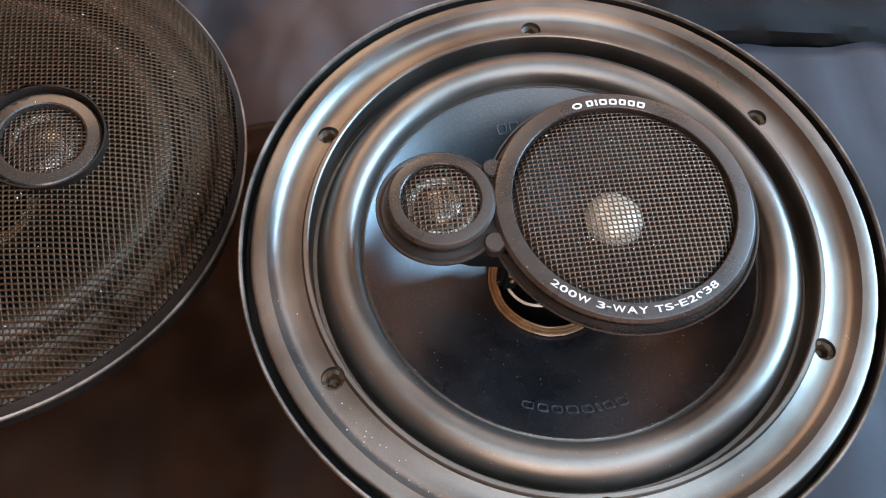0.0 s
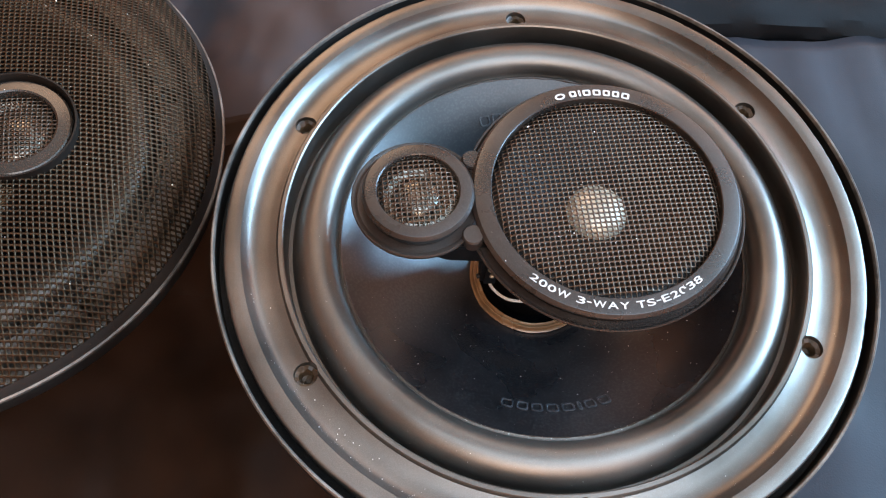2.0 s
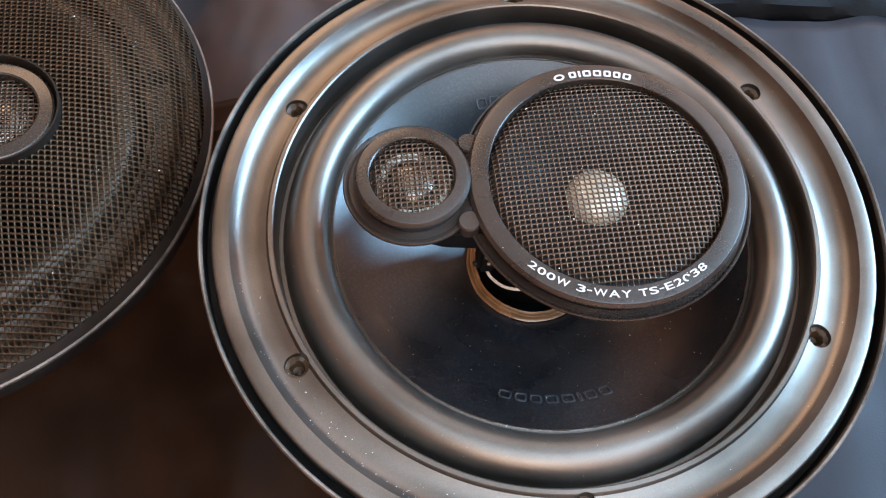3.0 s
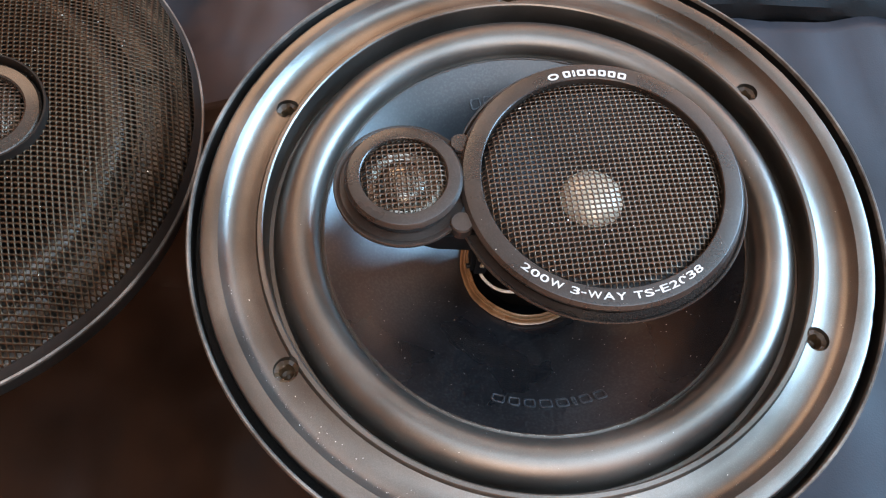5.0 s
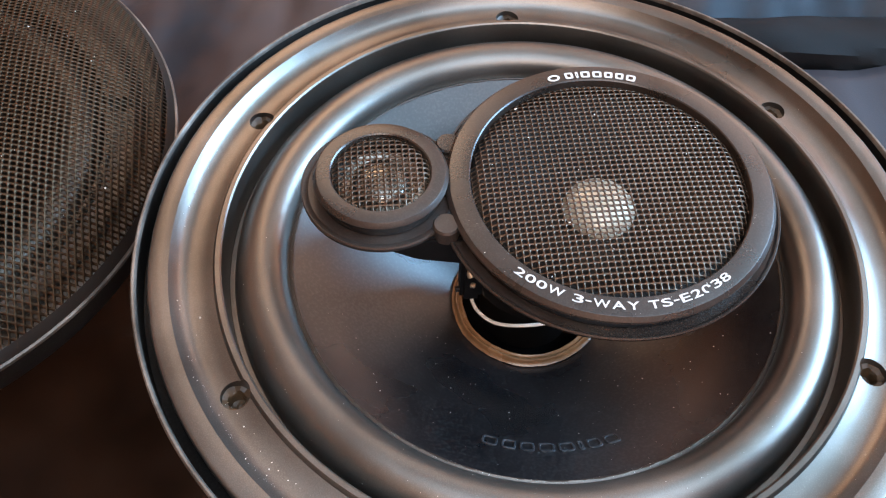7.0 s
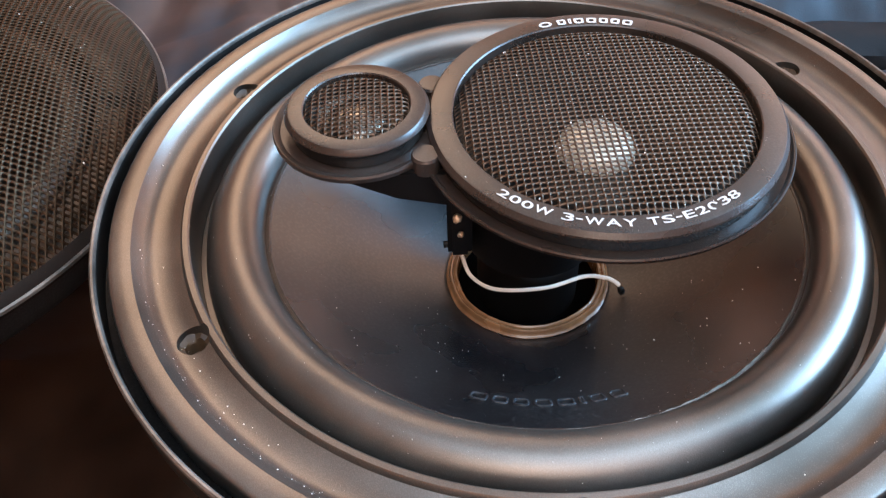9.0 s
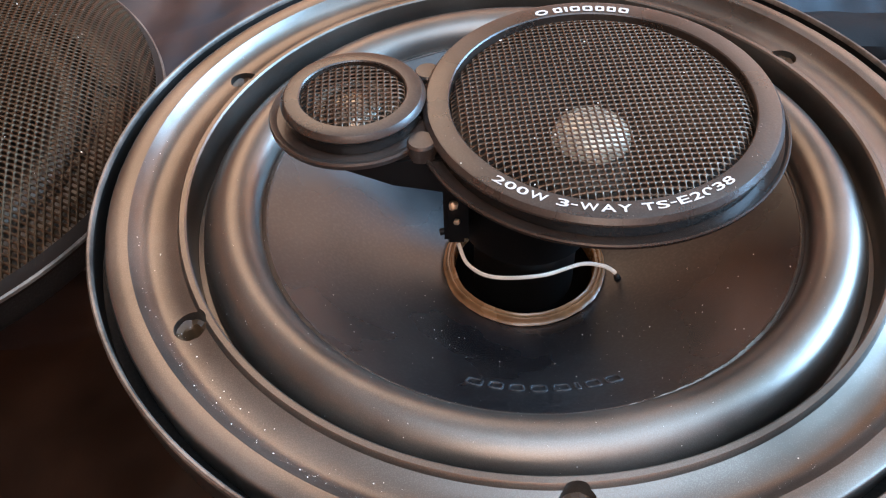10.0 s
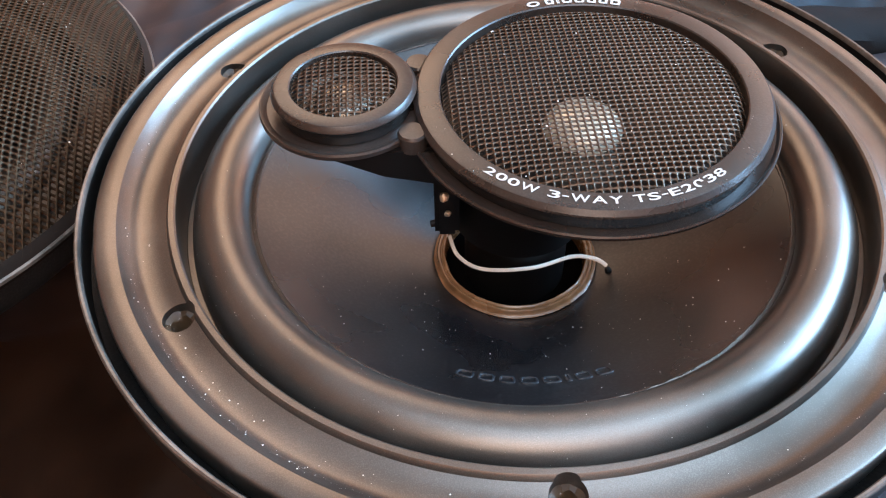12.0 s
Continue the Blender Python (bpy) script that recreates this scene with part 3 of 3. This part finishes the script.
def brand_blocks(start, span, base, tall, z, holder):
    """A maker's mark as plain shapes: a round badge and seven blocks."""
    place = on_rim(start, span, base, z)
    widths = [0.16] + [0.115, 0.055, 0.125, 0.125, 0.115, 0.115, 0.125]
    u = 0.0
    for k, w in enumerate(widths):
        bm = bmesh.new()
        a, b = u, u + w - 0.026
        side, foot = min(0.026, (b - a) * 0.36), tall * 0.24
        rings = []
        for inset, lift in ((0, 0), (0, 0.00012), (1, 0.00012), (1, 0)):
            ring = []
            for i in range(24):
                q = 2 * math.pi * (i + 0.5) / 24
                power = 0.4 if k else 1.0
                cu, cv = (math.copysign(abs(f) ** power, f) for f in (math.cos(q), math.sin(q)))
                p = place((a + b) / 2 + cu * ((b - a) / 2 - inset * side), tall / 2 + cv * (tall / 2 - inset * foot))
                ring.append(bm.verts.new((p[0], p[1], p[2] + lift)))
            rings.append(ring)
        for ra, rb in zip(rings, rings[1:] + rings[:1]):
            for i in range(24):
                bm.faces.new((ra[i], ra[(i + 1) % 24], rb[(i + 1) % 24], rb[i]))
        bmesh.ops.recalc_face_normals(bm, faces=bm.faces)
        part("badge_block", bm, WHITE, holder, smooth=False)
        u += w + (0.03 if k == 0 else 0.0)


brand_blocks(108, -40.5, 0.0368, 0.0024, 0.0986, mid)


def raised_mark(centre, holder):
    """Raised outlines on the cone, their feet towards the rim."""
    widths = [0.0042, 0.0040, 0.0016, 0.0044, 0.0044, 0.0040, 0.0040, 0.0044]
    span = sum(widths) + 0.0007 * len(widths)
    u = -span / 2
    for w in widths:
        bm = bmesh.new()
        a = radians(centre) - (u + w / 2) / 0.0565
        rings = []
        for inset, h in ((0.0, -0.0002), (0.00025, 0.00034), (0.00060, 0.00034), (0.00085, -0.0002)):
            ring = []
            hw, hh = w / 2 - inset, 0.0018 - inset
            for i in range(20):
                q = 2 * math.pi * (i + 0.5) / 20
                cu, cv = math.cos(q), math.sin(q)
                x = hw * math.copysign(abs(cu) ** 0.45, cu)
                y = hh * math.copysign(abs(cv) ** 0.45, cv)
                r, aa = 0.0565 + y, a + x / 0.0565
                ring.append(bm.verts.new((r * math.cos(aa), r * math.sin(aa), cone_z(r) + h)))
            rings.append(ring)
        for ra, rb in zip(rings, rings[1:]):
            for i in range(20):
                bm.faces.new((ra[i], ra[(i + 1) % 20], rb[(i + 1) % 20], rb[i]))
        bmesh.ops.recalc_face_normals(bm, faces=bm.faces)
        part("raised_block", bm, EMBOSS, holder)
        u += w + 0.0007


raised_mark(-92, cone)
raised_mark(88, cone)


def braid():
    """The flexible lead: three twisted strands."""
    line = curve3([(-0.0186, -0.0048, 0.0548), (-0.0164, -0.0104, 0.0526), (-0.0100, -0.0148, 0.0520), (0.0028, -0.0150, 0.0520), (0.0140, -0.0105, 0.0508), (0.0198, -0.0095, 0.0488),
                   (0.0224, -0.0092, 0.0470), (0.0242, -0.0090, 0.0450)], 40)
    bm = bmesh.new()
    for k in range(3):
        rings = []
        for i, p in enumerate(line):
            d = (line[min(i + 1, len(line) - 1)] - line[max(i - 1, 0)]).normalized()
            a = d.cross(Vector((0, 0, 1))).normalized()
            b = a.cross(d)
            ph = i * 1.15 + k * 2 * math.pi / 3
            c = p + 0.00028 * (a * math.cos(ph) + b * math.sin(ph))
            rings.append([bm.verts.new(c + 0.00033 * (a * math.cos(s * math.pi / 3) + b * math.sin(s * math.pi / 3))) for s in range(6)])
        for ra, rb in zip(rings, rings[1:]):
            for s in range(6):
                bm.faces.new((ra[s], ra[(s + 1) % 6], rb[(s + 1) % 6], rb[s]))
    bmesh.ops.recalc_face_normals(bm, faces=bm.faces)
    return bm


part("lead", braid(), BRAID, speaker, "white braided lead")


def blob(x, y, z, s, seed):
    bm = bmesh.new()
    bmesh.ops.create_icosphere(bm, subdivisions=2, radius=s)
    for v in bm.verts:
        v.co = v.co * (1 + 0.35 * noise.noise(v.co * (1.2 / s) + Vector((seed, 0, 0)))) + Vector((x, y, z))
    return bm


part("lead_adhesive", blob(0.0250, -0.0090, 0.0430, 0.0010, 3), BLACK, speaker, "black dab of adhesive where the lead enters the cone")
terminal = part("terminal_block", box(bmesh.new(), -0.0193, -0.0100, 0.0738, 0.0062, 0.0078, 0.0200, bevel=0.0012), BLACK, speaker)
part("solder_joint", blob(-0.0200, -0.0150, 0.0790, 0.0012, 1), SOLDER, terminal, "dull gold solder blob")
part("solder_joint", blob(-0.0192, -0.0150, 0.0735, 0.0008, 5), SOLDER, terminal, "dull gold solder blob")
part("pin", tube([(-0.0190, -0.0110, 0.0670), (-0.0235, -0.0118, 0.0668)], 0.0009, 10, 2), BLACK, terminal)

# the second speaker, under its domed mesh cover
LEFT = Matrix.Translation((-0.2226, 0.0577, 0.0597)) @ pose(0, 0, 0, 0, 5.7, 0) @ pose(0, 0, 0, 0, 0, 166) @ pose(0, 0, -0.0795)
covered = thing("covered_loudspeaker", "round car loudspeaker under a domed dark mesh cover, on cloth", "loudspeaker", LEFT)
driver(covered, False)


def dome_rise(r):
    return 0.0795 + 0.033 * (1 - (r / 0.110) ** 4)


TWL = (-0.0471, 0.0041)
cover = part("cover_ring", lathe([(0.1072, dome_rise(0.1072)), (0.1076, dome_rise(0.1076)), (0.1083, dome_rise(0.1083)), (0.1094, 0.0800), (0.1096, 0.0770), (0.1090, 0.0770),
                                  (0.1078, dome_rise(0.1080) - 0.001), (0.1072, dome_rise(0.1072) - 0.001)], 200, closed=True), BORDER, covered, "dark solid border of the mesh cover")
part("cover_lip", lathe([(0.1090, 0.0797), (0.1096, 0.0801), (0.1102, 0.0797), (0.1104, 0.0788), (0.1098, 0.0782), (0.1092, 0.0782)], 200, closed=True), EDGE, cover, "thin worn bare-metal edge")
part("cover_mesh", perforated("cover_mesh", 0, 0, 0.1076, 0.00180, 0.00128, dome_rise, MESHD, turn=-160, skip=lambda x, y: math.hypot(x - TWL[0], y - TWL[1]) < 0.0206), MESHD, cover, "fine square-holed dark metal mesh")
top = dome_rise(0.0473)
zt = top - 0.0026
part("recess", lathe([(0.0210, top + 0.0002), (0.0204, top + 0.0002), (0.0201, top - 0.0004), (0.0199, zt - 0.0022), (0.0180, zt - 0.0030), (0.0180, zt - 0.0040), (0.0208, zt - 0.0036)], 96, *TWL, closed=True),
     BORDER, cover, "dark recess round the trim ring")
part("trim_ring", lathe([(0.0193, zt - 0.0024), (0.0193, zt - 0.0002), (0.0190, zt + 0.0005), (0.0184, zt + 0.0009), (0.0147, zt + 0.0014), (0.0141, zt + 0.0011), (0.0138, zt + 0.0002), (0.0136, zt - 0.0012), (0.0150, zt - 0.0040)],
                        96, *TWL, closed=True), TRIM, cover, "raised polished grey trim ring")
part("trim_mesh", perforated("trim_mesh", *TWL, 0.0136, 0.00165, 0.00124, lambda r: zt - 0.0006 + 0.0014 * (1 - (r / 0.0136) ** 2), MESH, turn=-160), MESH, cover, "square-holed metal mesh")
part("trim_diaphragm", lathe([(0.0136, zt - 0.0032), (0.0118, zt - 0.0020), (0.0100, zt - 0.0032), (0.0080, zt - 0.0018), (0.0050, zt - 0.0008), (0, zt - 0.0004)], 48, *TWL),
     bpy.data.materials["tweeter_diaphragm"], cover, "shiny foil diaphragm under the mesh")


# ---- dust that lies on the parts ----
def dust(holder, count, seed, spot, small=0.00012, large=0.0003):
    """Pale specks; spot(rng) gives a place on the surface."""
    rng = random.Random(seed)
    bm = bmesh.new()
    for _ in range(count):
        x, y, z = spot(rng)
        r = small + (large - small) * rng.random() ** 4
        m = pose(x, y, z + r * 0.4, rng.uniform(0, 180), rng.uniform(0, 180), 0) @ Matrix.Diagonal((r, r * rng.uniform(0.5, 1), r * 0.7, 1))
        bmesh.ops.create_icosphere(bm, subdivisions=1, radius=1, matrix=m)
    ob = part("dust", bm, DUST, holder, "pale dust specks", smooth=False)
    return tagged(ob, kind="stuff")


def on_cone(rng):
    a, r = rng.uniform(-2.9, -0.3), rng.uniform(0.028, 0.067)
    return r * math.cos(a), r * math.sin(a), cone_z(r)


def on_valley(rng):
    a, r = rng.gauss(-2.1, 0.5), rng.uniform(0.0925, 0.0965)
    return r * math.cos(a), r * math.sin(a), 0.0748


def on_cover(rng):
    a, r = rng.uniform(0, 6.283), 0.1 * math.sqrt(rng.random())
    return r * math.cos(a), r * math.sin(a), dome_rise(r)


def on_midrange(rng):
    a, r = rng.uniform(0, 6.283), 0.035 * math.sqrt(rng.random())
    return MID[0] + r * math.cos(a), MID[1] + r * math.sin(a), mid_rise(r)


def on_rim_top(rng):
    a, r = rng.uniform(3.2, 6.2), rng.uniform(0.0365, 0.0410)
    return MID[0] + r * math.cos(a), MID[1] + r * math.sin(a), 0.0985


def on_crease(rng):
    a, r = rng.gauss(-2.0, 0.75), rng.gauss(0.0975, 0.0005)
    return r * math.cos(a), r * math.sin(a), 0.0760 + 1.3 * max(0.0, r - 0.0972)


def on_surround(rng):
    a, q = rng.uniform(-3.3, 0.3), rng.uniform(0.15, 0.85) * math.pi
    r = 0.0768 + 0.0075 * math.cos(q)
    return r * math.cos(a), r * math.sin(a), 0.0664 + 0.0082 * math.sin(q) + 0.0026 * q / math.pi


def on_cone_edge(rng):
    a, r = rng.gauss(-1.8, 0.7), rng.gauss(0.0686, 0.0004)
    return r * math.cos(a), r * math.sin(a), 0.0694


dust(speaker, 220, 11, on_crease, 0.00005, 0.00020)
dust(speaker, 160, 12, on_surround, 0.00004, 0.00013)
dust(speaker, 150, 13, on_cone_edge, 0.00004, 0.00013)
dust(speaker, 170, 3, on_cone, 0.00005, 0.00018)
dust(speaker, 130, 4, on_valley, 0.00008, 0.00026)
dust(covered, 160, 5, on_cover, 0.00012, 0.0004)
dust(speaker, 22, 9, on_rim_top, 0.00006, 0.00018)
dust(speaker, 26, 6, on_midrange, 0.00012, 0.00032)
